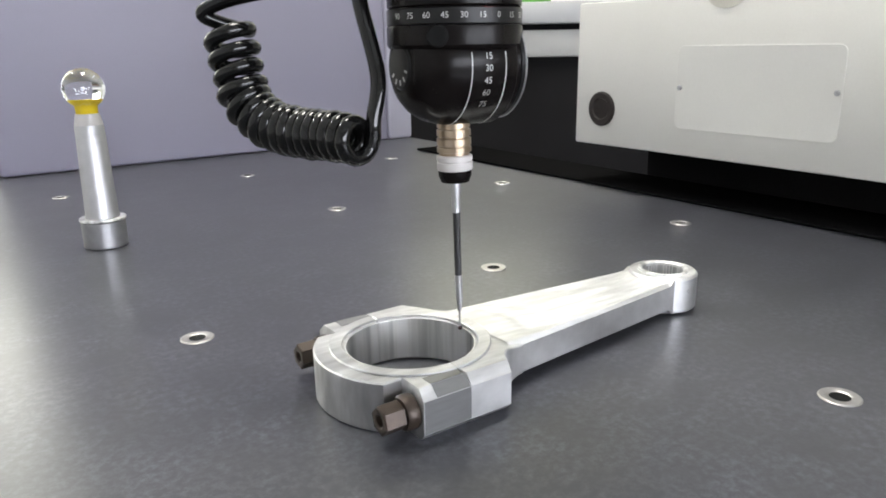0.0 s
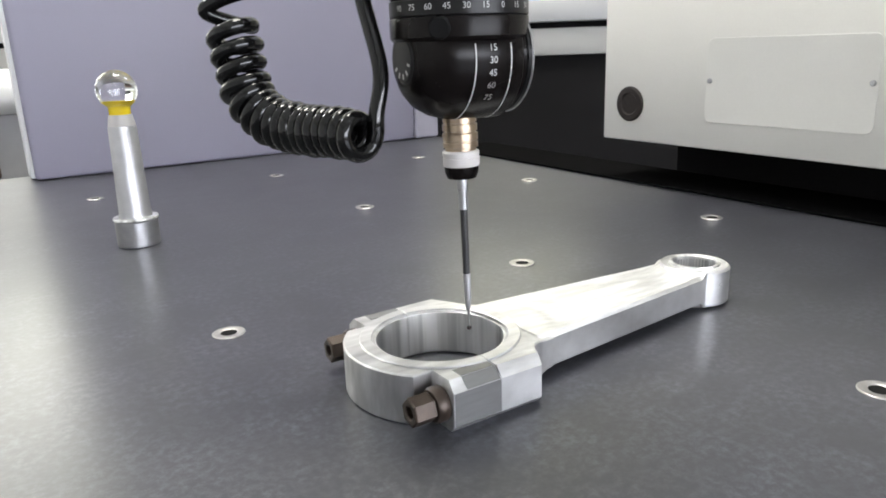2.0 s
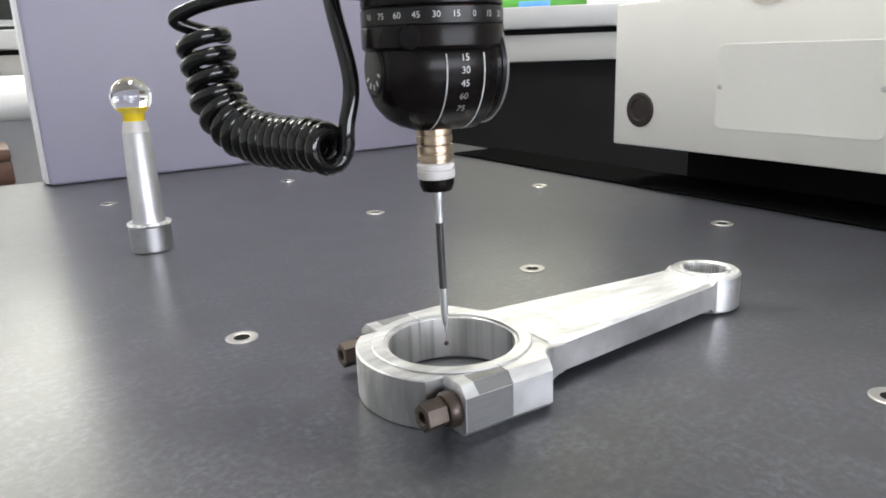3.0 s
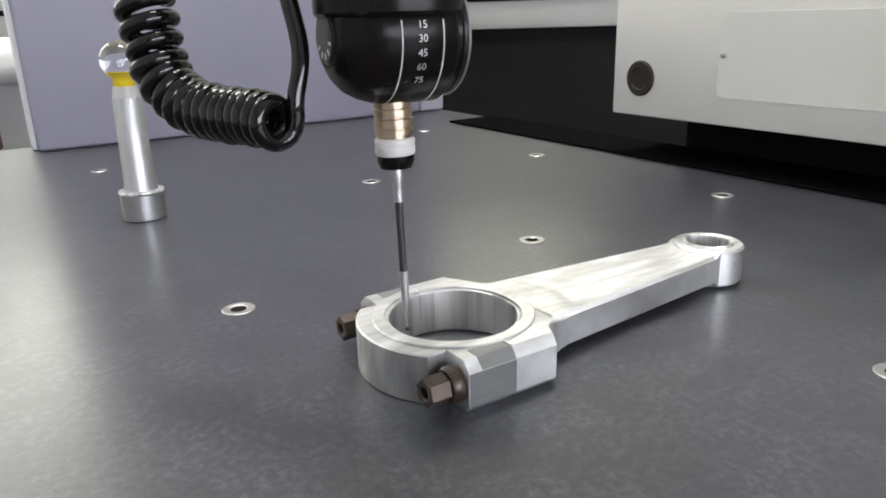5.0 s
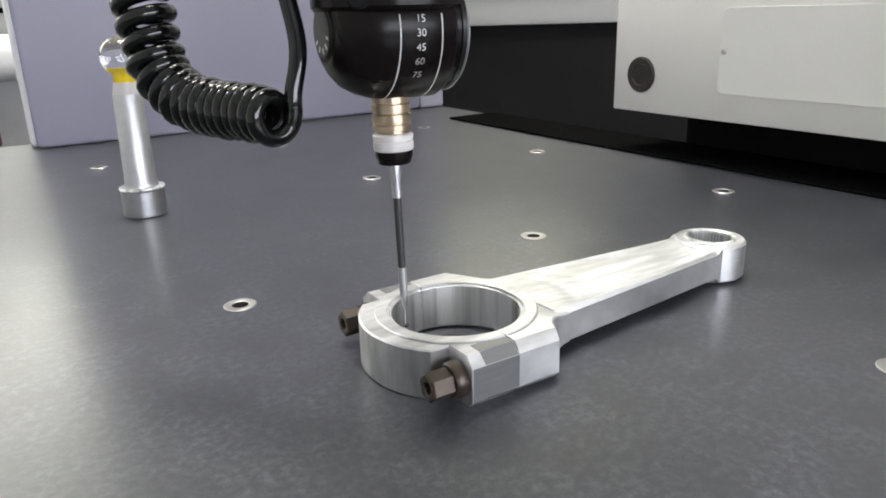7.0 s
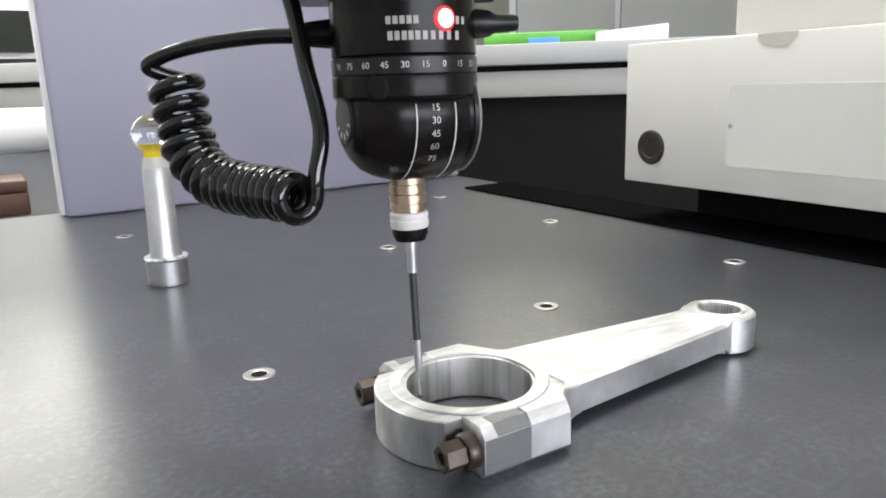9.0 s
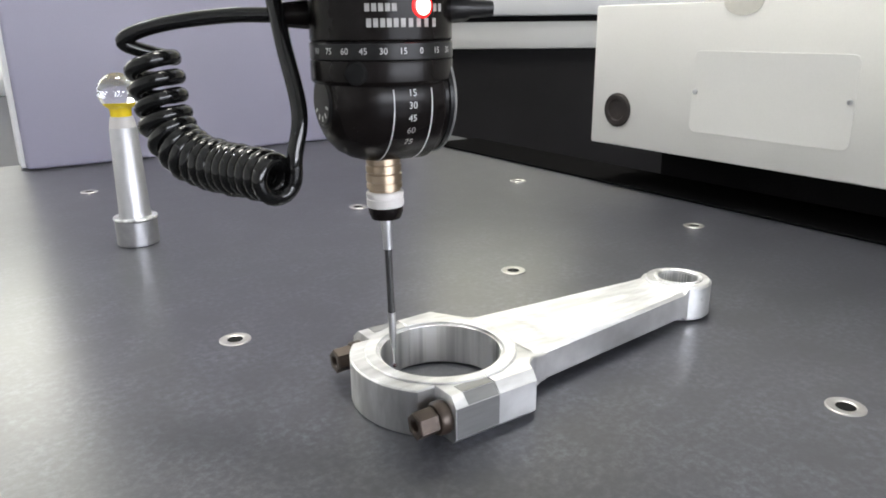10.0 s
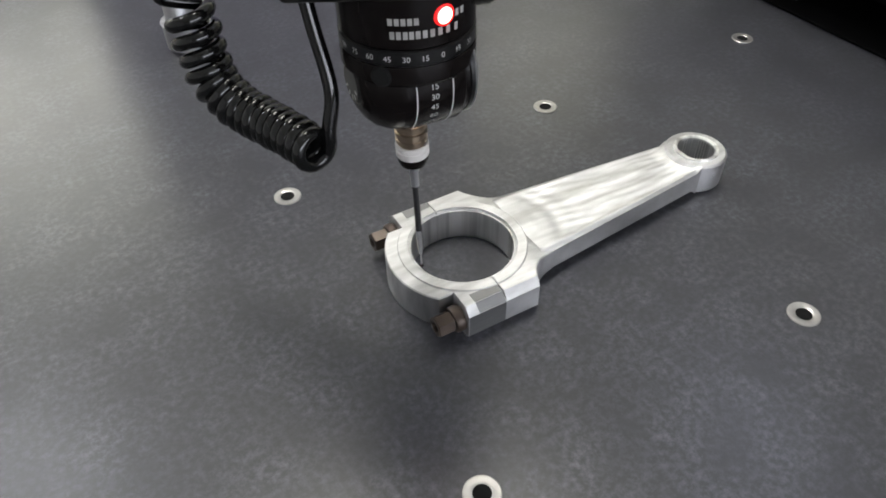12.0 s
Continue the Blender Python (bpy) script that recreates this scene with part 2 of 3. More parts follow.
def tube(path, r, n=10, bm=None, caps=True):
    bm = bm or bmesh.new()
    rings = []
    for p, t, u, v in frames_along(path, Vector((0.12, 0.97, 0.2)).normalized()):
        rings.append([bm.verts.new(p + (u * math.cos(2 * math.pi * k / n) + v * math.sin(2 * math.pi * k / n)) * r) for k in range(n)])
    for a, b in zip(rings, rings[1:]):
        for k in range(n):
            bm.faces.new((a[k], a[(k + 1) % n], b[(k + 1) % n], b[k]))
    if caps:
        bm.faces.new(rings[0][::-1])
        bm.faces.new(rings[-1])
    return bm


def written(text, size, place):
    """Letters of the built-in font as a mesh; place(x, y, h) sends flat points to the surface they stand on."""
    cu = bpy.data.curves.new("text", "FONT")
    cu.body, cu.size, cu.align_x, cu.align_y, cu.resolution_u = text, size, "CENTER", "CENTER", 3
    ob = bpy.data.objects.new("text", cu)
    scene.collection.objects.link(ob)
    me = bpy.data.meshes.new_from_object(ob.evaluated_get(bpy.context.evaluated_depsgraph_get()))
    bpy.data.objects.remove(ob)
    bm = bmesh.new()
    bm.from_mesh(me)
    bpy.data.meshes.remove(me)
    for v in bm.verts:
        v.co = place(v.co.x, v.co.y, 0.0)
    return bm


# ---------------------------------------------------------------- the room
def build_room():
    x0, x1, y0, y1, z0, z1 = -2.6, 3.6, -3.0, 3.4, -0.85, 2.3
    tagged(new("floor", finish("floor", box(x0, x1, y0, y1, z0 - 0.1, z0), FLOOR)), "grey painted workshop floor", "floor", kind="structure")
    tagged(new("ceiling", finish("ceiling", box(x0, x1, y0, y1, z1, z1 + 0.1), CEILING)), "pale board ceiling of the workshop", "ceiling", kind="structure")
    # south wall, out of view, with a long low window added as fill light
    bm = box(x0, -0.9, y0 - 0.15, y0, z0, z1)
    box(2.3, x1, y0 - 0.15, y0, z0, z1, bm=bm)
    box(-0.9, 2.3, y0 - 0.15, y0, z0, 0.1, bm=bm)
    box(-0.9, 2.3, y0 - 0.15, y0, 0.95, z1, bm=bm)
    tagged(new("wall_south", finish("wall_south", bm, PLASTER)), "pale plaster wall with an opening for the fill window", "wall", kind="structure")
    low = tagged(new("fill_window_south"), "added long low window, fill light for the rod's sides", "window", kind="structure")
    for i in range(4):
        a = -0.9 + 0.8 * i
        bm = box(a, a + 0.8, y0 - 0.09, y0 - 0.03, 0.1, 0.14)
        box(a, a + 0.8, y0 - 0.09, y0 - 0.03, 0.91, 0.95, bm=bm)
        box(a, a + 0.03, y0 - 0.09, y0 - 0.03, 0.14, 0.91, bm=bm)
        box(a + 0.77, a + 0.8, y0 - 0.09, y0 - 0.03, 0.14, 0.91, bm=bm)
        part("window_frame", bm, EDGE_WHITE, low)
        part("pane", box(a + 0.03, a + 0.77, y0 - 0.065, y0 - 0.06, 0.14, 0.91), SOUTH_FILL, low)
    tagged(new("wall_east", finish("wall_east", box(x1, x1 + 0.15, y0, y1, z0, z1), OLIVE)), "plain pale plaster wall", "wall", kind="structure")
    tagged(new("wall_west", finish("wall_west", box(x0 - 0.15, x0, y0, y1, z0, z1), PLASTER)), "plain pale plaster wall", "wall", kind="structure")
    # north wall with one wide window opening
    bm = box(x0, -1.5, y1, y1 + 0.15, z0, z1)
    box(3.4, x1, y1, y1 + 0.15, z0, z1, bm=bm)
    box(-1.5, 3.4, y1, y1 + 0.15, z0, 0.45, bm=bm)
    box(-1.5, 3.4, y1, y1 + 0.15, 2.24, z1, bm=bm)
    box(1.0, 1.15, y1, y1 + 0.15, 0.45, 2.24, bm=bm)
    tagged(new("wall_north", finish("wall_north", bm, OLIVE)), "pale olive-white wall with a wide window", "wall", kind="structure")
    # The second, dimmer window is added to brighten reflections in granite and rod.
    for name, start, count, pane, label in (("window_1", -1.5, 4, DAY, "wide white-framed window with bright daylight"), ("fill_window_north", 1.15, 4, OLIVE_FILL, "added wide window, dim olive fill for table and rod")):
        win = tagged(new(name), label, "window", kind="structure")
        w = (1.0 - start) / count if name == "window_1" else 2.25 / count
        for i in range(count):
            a = start + i * w
            bm = box(a, a + w, y1 + 0.03, y1 + 0.09, 0.45, 0.50)
            box(a, a + w, y1 + 0.03, y1 + 0.09, 2.19, 2.24, bm=bm)
            box(a, a + 0.04, y1 + 0.03, y1 + 0.09, 0.50, 2.19, bm=bm)
            box(a + w - 0.04, a + w, y1 + 0.03, y1 + 0.09, 0.50, 2.19, bm=bm)
            part("window_frame", bm, EDGE_WHITE, win)
            part("pane", box(a + 0.04, a + w - 0.04, y1 + 0.055, y1 + 0.06, 0.50, 2.19), pane, win)


def build_ceiling_lights():
    def light(x, y, tube_mat, label):
        m = Matrix.Translation((x, y, 1.95))
        lamp = thing("ceiling_light", m, label, "lamp", "ceiling lights")
        part("housing", box(-0.03, 0.03, -0.34, 0.34, 0.0, 0.05, 0.005), EDGE_WHITE, lamp)
        for s in (-0.25, 0.25):
            part("hanger", box(-0.004, 0.004, s - 0.004, s + 0.004, 0.05, 0.35), EDGE_WHITE, lamp)
        for s in (-0.06, 0.06):
            part("tube", lathe([(0, -0.3), (0.018, -0.3), (0.018, 0.3), (0, 0.3)], 12, Matrix.Translation((s, 0, 0)) @ Matrix.Rotation(radians(90), 4, "X")), tube_mat, lamp)
        return lamp
    light(-0.9, 1.7, TUBE, "white hanging ceiling light with two bright tubes")
    # Two dim lights added out of view in the south, for ambient light.
    dim = light(-0.5, -2.3, FILL_TUBE, "added hanging light with two dim fill tubes")
    copy_thing(dim, Matrix.Translation((1.2, -2.3, 1.95)))
    # Added panel, out of view, placed to brighten the rod's top.
    panel = thing("panel_light", Matrix.Translation((0.30, 0.60, 2.24)), "added square warm ceiling panel, top light for the rod", "lamp")
    part("frame", box(-0.37, 0.37, -0.37, 0.37, 0.01, 0.06, 0.004), EDGE_WHITE, panel)
    part("diffuser", box(-0.35, 0.35, -0.35, 0.35, 0.0, 0.0095), FILL_PANEL, panel, "glowing diffuser")
    cool = thing("panel_light", Matrix.Translation((2.15, 0.60, 2.24)), "bluish ceiling panel light in a white frame", "lamp")
    part("frame", box(-0.28, 0.28, -0.28, 0.28, 0.01, 0.06, 0.004), EDGE_WHITE, cool)
    part("diffuser", box(-0.25, 0.25, -0.25, 0.25, 0.0, 0.0095), COOL_PANEL, cool, "glowing bluish diffuser")


def build_background():
    # seen past the free edge of the column
    cab = thing("shop_cabinet", Matrix.Translation((-0.2, 2.3, 0)), "low white steel cabinet with dark glass doors", "cabinet")
    part("carcass", box(-0.5, 0.36, 0, 0.4, -0.85, 0.40, 0.006), EDGE_WHITE, cab)
    for z0, z1 in ((-0.2, 0.08), (0.10, 0.235), (0.252, 0.365)):
        part("door", box(-0.46, 0.30, -0.012, -0.004, z0, z1), DARK_GLASS, cab, "dark glass door")
    bench = thing("side_bench", Matrix.Translation((-0.25, 1.45, 0)), "white side bench with a thick rounded edge", "bench")
    part("top", box(-0.5, 0.32, -0.15, 0.2, 0.036, 0.108, 0.03, 5), EDGE_WHITE, bench)
    part("base", box(-0.45, 0.28, -0.12, 0.18, -0.85, 0.0355), GREY, bench)
    case = thing("wooden_case", Matrix.Translation((-0.18, 1.15, 0)), "dark brown wooden gauge case on a grey stand", "case")
    part("body", box(-0.16, 0.12, -0.06, 0.06, -0.040, -0.006, 0.004), WOOD, case)
    part("lid", box(-0.16, 0.12, -0.06, 0.06, -0.0055, 0.012, 0.004), WOOD, case)
    part("stand", box(-0.12, 0.08, -0.05, 0.05, -0.85, -0.0405, 0.004), DARK_DOOR, case)
    # seen over the guide block
    unit = thing("control_cabinet", Matrix.Translation((1.7, 2.3, -0.85)), "grey control cabinet with pale doors and a dark window", "cabinet")
    part("carcass", box(-0.9, 1.85, 0, 0.5, 0, 1.45, 0.008), GREY, unit)
    part("window", box(-0.86, -0.50, -0.012, -0.002, 0.7, 1.4, 0.002), DARK_GLASS, unit, "dark glass window")
    part("post", box(-0.48, -0.43, -0.02, -0.002, 0.3, 1.42, 0.003), EDGE_WHITE, unit, "white upright strip")
    part("door", box(-0.41, 0.02, -0.014, -0.002, 0.5, 1.4, 0.003), DARK_DOOR, unit, "dark olive door")
    part("door", box(0.06, 0.60, -0.014, -0.002, 0.5, 1.4, 0.003), DOOR_GREY, unit, "grey steel door")
    part("door", box(0.64, 1.81, -0.014, -0.002, 0.5, 1.4, 0.003), DOOR_GREY, unit, "grey steel door")


# ---------------------------------------------------------------- the measuring machine
def build_machine():
    table = thing("granite_table", Matrix.Translation((0, 0, 0)), "black speckled granite surface table on a cream base", "table")
    part("slab", box(-0.55, 0.470, -0.7, 0.80, -0.2, 0.0, 0.004), GRANITE, table, "black speckled granite slab")
    part("base", box(-0.5, 0.42, -0.65, 0.76, -0.85, -0.2005, 0.01), CREAM_B, table, "cream steel base")
    col = thing("machine_column", Matrix.Translation((0, 0, 0)), "lavender painted column with a white edge, standing on the granite", "column")
    part("front_panel", box(-0.036, 0.430, 0.75, 0.765, 0.0005, 0.44, 0.004, 3), LAVENDER, col)
    part("edge_trim", box(-0.040, -0.028, 0.766, 0.795, 0.0005, 0.44, 0.003, 2), EDGE_WHITE, col, "white painted edge strip")
    part("body", box(-0.027, 0.466, 0.766, 0.795, 0.0, 0.44, 0.004), LAVENDER, col)
    # The light on this facet is put into its paler colour.
    part("corner_facet", box(0.4305, 0.468, 0.748, 0.7655, 0.0005, 0.44, 0.004, 3), LAVENDER_LIT, col, "corner facet, coloured lighter as if catching light")
    # guard of the bridge foot, hanging over the table's edge
    g = thing("guard_cover", Matrix.Translation((0, 0, 0)), "cream sheet-metal guard with screwed cover plate", "guard")
    part("sheet", box(0.398, 0.62, -0.55, 0.3605, 0.038, 0.158, 0.0015), CREAM, g)
    pts = []
    for cx, cy, a in ((0.2475, 0.1165, 0), (0.1305, 0.1165, 90), (0.1305, 0.0645, 180), (0.2475, 0.0645, 270)):
        pts += circle(cx, cy, 0.0055, 5, a, a + 90, True)
    bm = plate(pts, [], 0, 0.0005, 0.0002)
    bm.transform(Matrix.Translation((0.3981, 0, 0)) @ Matrix(((0, 0, -1, 0), (1, 0, 0, 0), (0, 1, 0, 0), (0, 0, 0, 1))))
    cover = part("cover_plate", bm, CREAM, g, "flat cover plate with rounded corners")
    toward = Matrix.Rotation(radians(-90), 4, "Y")
    for y, z in ((0.249, 0.0905), (0.128, 0.0915)):
        bm = lathe([(0, 0.0010), (0.0009, 0.0010), (0.0010, 0.0014), (0.0017, 0.0012), (0.0020, 0.0004), (0.0020, 0)], 20, Matrix.Translation((0.3968, y, z)) @ toward)
        part("screw", bm, SATIN, cover, "small grey screw")
    bm = lathe([(0, 0.0010), (0.0085, 0.0010), (0.0095, 0.0022), (0.0135, 0.0022), (0.0148, 0.0010), (0.0148, 0)], 40, Matrix.Translation((0.398, 0.3295, 0.0695)) @ toward)
    part("plug", bm, PLUG, g, "black rubber hole plug")
    bm = plate([(y, 0.1577 + (z - 0.1577) * 0.62) for y, z in circle(0.215, 0.1577, 0.0160, 20, 180, 360, True)], [], 0, 0.0006)
    bm.transform(Matrix.Translation((0.3979, 0, 0)) @ Matrix(((0, 0, -1, 0), (1, 0, 0, 0), (0, 1, 0, 0), (0, 0, 0, 1))))
    part("grip", bm, BEIGE, g, "beige half-round grip")
    leg = thing("bridge_foot", Matrix.Translation((0, 0, 0)), "pale painted foot of the measuring bridge beside the table", "machine foot")
    # Flat strip whose black colour stands for the shade along the table edge.
    part("gap_strip", box(0.402, 0.4695, -0.6, 0.635, 0.0002, 0.0026, 0.0008), GAP_BLACK, leg, "flat black strip for the shade along the table edge")
    # Added block, coloured black to keep the gap under the guard shaded.
    part("shade_plinth", box(0.474, 0.61, -0.5, 0.34, -0.70, 0.037, 0.004), BLACK_STONE, leg, "added plinth, black for the shade under the guard")
    part("shell", box(0.45, 0.62, -0.5, 0.292, 0.1585, 0.34, 0.006, 3), CREAM_B, leg)


def build_desk():
    turned = pose(0.832, 1.0, 0, 0, 0, -39.5)
    d = thing("side_desk", turned, "black-fronted desk with a pale rail and thick white top", "desk")
    part("front", box(-1.2, 1.0, 0.01, 0.55, -0.85, 0.0985, 0.003), BLACK_STONE, d, "matt black front")
    part("rail", box(-1.2, 1.0, 0.0, 0.55, 0.099, 0.149, 0.003), DESK_RAIL, d, "pale rail under the top")
    part("seal", box(-1.2, 1.0, 0.02, 0.55, 0.1492, 0.160), BLACK_STONE, d)
    part("top", box(-1.22, 1.0, -0.01, 0.56, 0.1602, 0.200, 0.004), DESK_WHITE, d, "white desktop")
    for name, bm, mat, label, cat in (
            ("green_folder", box(-0.12, 0.13, 0.05, 0.25, 0.2005, 0.224, 0.006), GREEN, "bright green plastic folder lying flat", "folder"),
            ("blue_card", box(-0.03, 0.03, 0.03, 0.045, 0.2005, 0.212, 0.001), BLUE, "small blue card beside the folder", "card"),
            ("paper_pad", box(0.10, 0.235, 0.02, 0.045, 0.2005, 0.218, 0.002), PAPER, "thick pad of white paper on the desk", "paper")):
        if name == "paper_pad":
            for v in bm.verts:
                if v.co.z > 0.21:
                    v.co.z += 0.012 * (v.co.x - 0.10) / 0.15
        solid(name, bm, mat, label, cat).matrix_world = turned


def build_inserts():
    prof = [(0.0074, -0.0004), (0.0074, 0.0003), (0.0070, 0.0006), (0.0046, 0.0006), (0.0040, 0.0004), (0.0036, 0.0002)]
    first = None
    for i, j in ((1, 1), (0, 1), (2, 1), (1, 0), (0, 0), (1, 2), (2, 2), (0, 3), (1, 3), (2, 3)):
        m = Matrix.Translation((0.172 * i, 0.2 * j, 0))
        if first is None:
            first = thing("threaded_insert", m, "bright steel threaded insert set into the granite", "insert", "inserts in the table")
            part("bush", lathe(prof, 40), INSERT, first)
            part("bore", lathe([(0.0037, 0.00025), (0, 0.00022)], 32), HOLE, first, "dark threaded bore")
        else:
            copy_thing(first, m)


def build_reference_sphere():
    s = thing("reference_sphere", Matrix.Translation((0, 0.4, 0)), "glass ball on a satin steel post with yellow collar", "calibration ball")
    part("base", lathe([(0, 0), (0.0132, 0), (0.0138, 0.0006), (0.0138, 0.017), (0.0132, 0.0178), (0, 0.0178)], 48), FOOT_DIMMED, s, "steel foot, coloured darker for the table it reflects")
    part("flange", lathe([(0.0095, 0.0178), (0.0142, 0.0178), (0.0146, 0.0186), (0.0142, 0.0196), (0.0095, 0.0196)], 48), TURNED, s, "bright turned flange")
    part("stem", lathe([(0, 0.0197), (0.0108, 0.0197), (0.0102, 0.023), (0.0088, 0.0795), (0.0086, 0.080), (0, 0.080)], 48), SATIN, s)
    part("ferrule", lathe([(0, 0.0801), (0.0084, 0.0801), (0.0084, 0.0812), (0.0072, 0.0872), (0, 0.0872)], 40), WHITE_BAND, s, "white ferrule")
    part("collar", lathe([(0, 0.0873), (0.0066, 0.0873), (0.0068, 0.0915), (0.0092, 0.0965), (0.0088, 0.097), (0.0, 0.0925)], 40), YELLOW, s, "yellow resin collar")
    c, r = 0.1028, 0.0127
    part("ball", lathe([(r * math.sin(math.pi * k / 32), c - r * math.cos(math.pi * k / 32)) for k in range(33)], 48), GLASS, s, "clear glass ball", 180)


# ---------------------------------------------------------------- the connecting rod
def build_rod():
    rod = thing("connecting_rod", Matrix.Translation((0.0527, 0.1025, 0)), "bright machined alloy connecting rod lying on the granite", "connecting rod")
    T = 0.0183          # thickness of both ends
    R, L = 0.0245, 0.1470

    W = 0.0382          # half width over the bolt bosses
    BOSS = 0.0176       # how far the bosses reach along the shank

    # cap: the half with the bolt seats
    out = [(-0.00005, W), (-0.0195, W), (-0.0195, 0.0248)]
    a = math.degrees(math.atan2(0.0248, -0.0266))
    out += circle(0, 0, 0.0364, 40, a, 360 - a, True)
    out += [(-0.0195, -0.0248), (-0.0195, -W), (-0.00005, -W)]
    out += [(-0.00006, -R)] + circle(0, 0, R, 40, 269.5, 90.5, True) + [(-0.00006, R)]

    def chamfered(bm):
        """Broad chamfers along the outer edges of the bolt bosses, and a fine break round the foot."""
        for v in bm.verts:
            if abs(v.co.y) > W - 0.0012 and abs(v.co.x) < 0.0200:
                if v.co.z > T - 0.0001:
                    v.co.y = math.copysign(W - 0.0036, v.co.y)
                elif v.co.z > T / 2:
                    v.co.z = T - 0.0034
                elif v.co.z > 0.0001:
                    v.co.z = 0.0026
                else:
                    v.co.y = math.copysign(W - 0.0026, v.co.y)
        return bm
    part("cap", chamfered(plate(out, [], 0.0, T, 0.0005)), MILLED, rod, "milled bearing cap")
    for sy in (-1, 1):
        y0, y1 = sorted((sy * 0.0292, sy * (W - 0.0038)))
        part("bolt_land", plate([(-0.0140, y0), (-0.0004, y0), (-0.0004, y1), (-0.0140, y1)], [], T - 0.0002, T + 0.0002, 0.0001), CAPSIDE, rod, "grey ground land over the bolt")
        a, b = sorted((sy * (W - 0.0002), sy * (W + 0.0002)))
        part("side_land", box(-0.0190, -0.0003, a, b, 0.0028, T - 0.0036), CAPSIDE, rod, "grey ground side of the cap")
        # the land runs on over the chamfer
        slope = bmesh.new()
        quad = [(x, sy * (W + o), z) for x, o, z in ((-0.0140, -0.0035, T + 0.0001), (-0.0004, -0.0035, T + 0.0001), (-0.0004, 0.0001, T - 0.0033), (-0.0140, 0.0001, T - 0.0033))]
        low = [(x, y - sy * 0.0004, z - 0.0004) for x, y, z in quad]
        top_v, low_v = [slope.verts.new(c) for c in quad], [slope.verts.new(c) for c in low]
        slope.faces.new(top_v)
        slope.faces.new(low_v[::-1])
        for k in range(4):
            slope.faces.new((top_v[k], low_v[k], low_v[(k + 1) % 4], top_v[(k + 1) % 4]))
        part("chamfer_land", slope, CAPSIDE, rod, "grey ground chamfer of the cap", None)
    # shank: big-end half, neck, beam, small end
    side = [(0.00005, R), (0.00005, W), (BOSS, W), (0.0186, 0.0350), (0.0204, 0.0315), (0.0230, 0.0285), (0.0262, 0.0262), (0.0300, 0.0246), (0.0336, 0.0238)]
    eye_r = 0.0164
    big = side + [(0.0362, 0.0234)] + [(0.0362, -0.0234)] + [(x, -y) for x, y in reversed(side)] + circle(0, 0, R, 40, -89.5, 89.5, True)
    bm = chamfered(plate(big, [], 0.0, T, 0.0005))
    for v in bm.verts:
        run = min(1.0, max(0.0, (v.co.x - 0.0200) / 0.0150))
        run = run * run * (3 - 2 * run)
        v.co.z += -0.0028 * run if v.co.z > T / 2 else 0.0032 * run
    small = circle(L, 0, eye_r, 48)
    plate(small, [circle(L, 0, 0.0098, 40)], 0.0004, T - 0.0003, 0.0010, bm)
    w0, w1, xa, xb = 0.0236, 0.0140, 0.0302, L - 0.0086

    def step(a, b, v):
        v = min(1.0, max(0.0, (v - a) / (b - a)))
        return v * v * (3 - 2 * v)

    def beam_edge(u):
        """How far the beam's edges stand back from the faces of the two ends."""
        return 0.0028 * step(1.0, 0.96, u)

    def beam_top(u, v):
        """Height of the beam's top: a hollow between two rims, with long cutter marks and swirls near the neck."""
        inside = step(0.93, 0.78, abs(v)) * step(0.06, 0.20, u) * step(0.96, 0.86, u)
        wander = 0.22 * math.sin(7.3 * u + 1.1) + 0.12 * math.sin(17.0 * u + 2.4 * v)
        marks = 0.00018 * math.sin(2 * math.pi * (1.6 * v + wander)) + 0.00011 * math.sin(2 * math.pi * (3.9 * v - 1.3 * wander + 2.1 * u))
        swirl = 0.00022 * math.sin(2 * math.pi * (9.0 * u + 1.2 * v * v)) * step(0.42, 0.10, u)
        crown = 0.0016 * step(1.0, 0.86, abs(v)) * step(1.0, 0.96, u)
        return T - 0.0003 - beam_edge(u) + crown - 0.0011 * inside + (marks + swirl) * inside
    nu, nv = 100, 44
    grid = []
    for a in range(nu + 1):
        u = a / nu
        half = w0 + (w1 - w0) * u
        grid.append([bm.verts.new((xa + (xb - xa) * u, half * (2 * b / nv - 1), beam_top(u, 2 * b / nv - 1))) for b in range(nv + 1)])
    for p, q in zip(grid, grid[1:]):
        for b in range(nv):
            bm.faces.new((p[b], q[b], q[b + 1], p[b + 1]))
    lows = []
    for edge in (0, nv):
        low = [bm.verts.new((r[edge].co.x, r[edge].co.y, 0.0006 + 1.15 * beam_edge(k / nu))) for k, r in enumerate(grid)]
        lows.append(low)
        for k in range(nu):
            quad = (low[k], low[k + 1], grid[k + 1][edge], grid[k][edge])
            bm.faces.new(quad if edge == 0 else quad[::-1])
    for k in range(nu):
        bm.faces.new((lows[0][k], lows[1][k], lows[1][k + 1], lows[0][k + 1]))
    part("shank", bm, MILLED, rod, "milled shank with hollowed beam")
    bm = lathe([(0, -0.0001), (0.0006, -0.0001), (0.0008, 0.0002), (0.0010, -0.0003)], 16, Matrix.Translation((L - 0.0012, -eye_r, 0.0112)) @ Matrix.Rotation(radians(90), 4, "X"))
    part("oil_hole", bm, SATIN, rod, "small oil hole")
    # turned faces standing round the bores
    for half, a0 in (("cap", 90.1), ("rod", -89.9)):
        ring = circle(0, 0, 0.0306, 40, a0, a0 + 179.8, True) + circle(0, 0, R + 0.0009, 40, a0 + 179.8, a0, True)
        part("thrust_face", plate(ring, [], T - 0.0001, T + 0.0007, 0.0005), MILLED, rod, "turned thrust face")
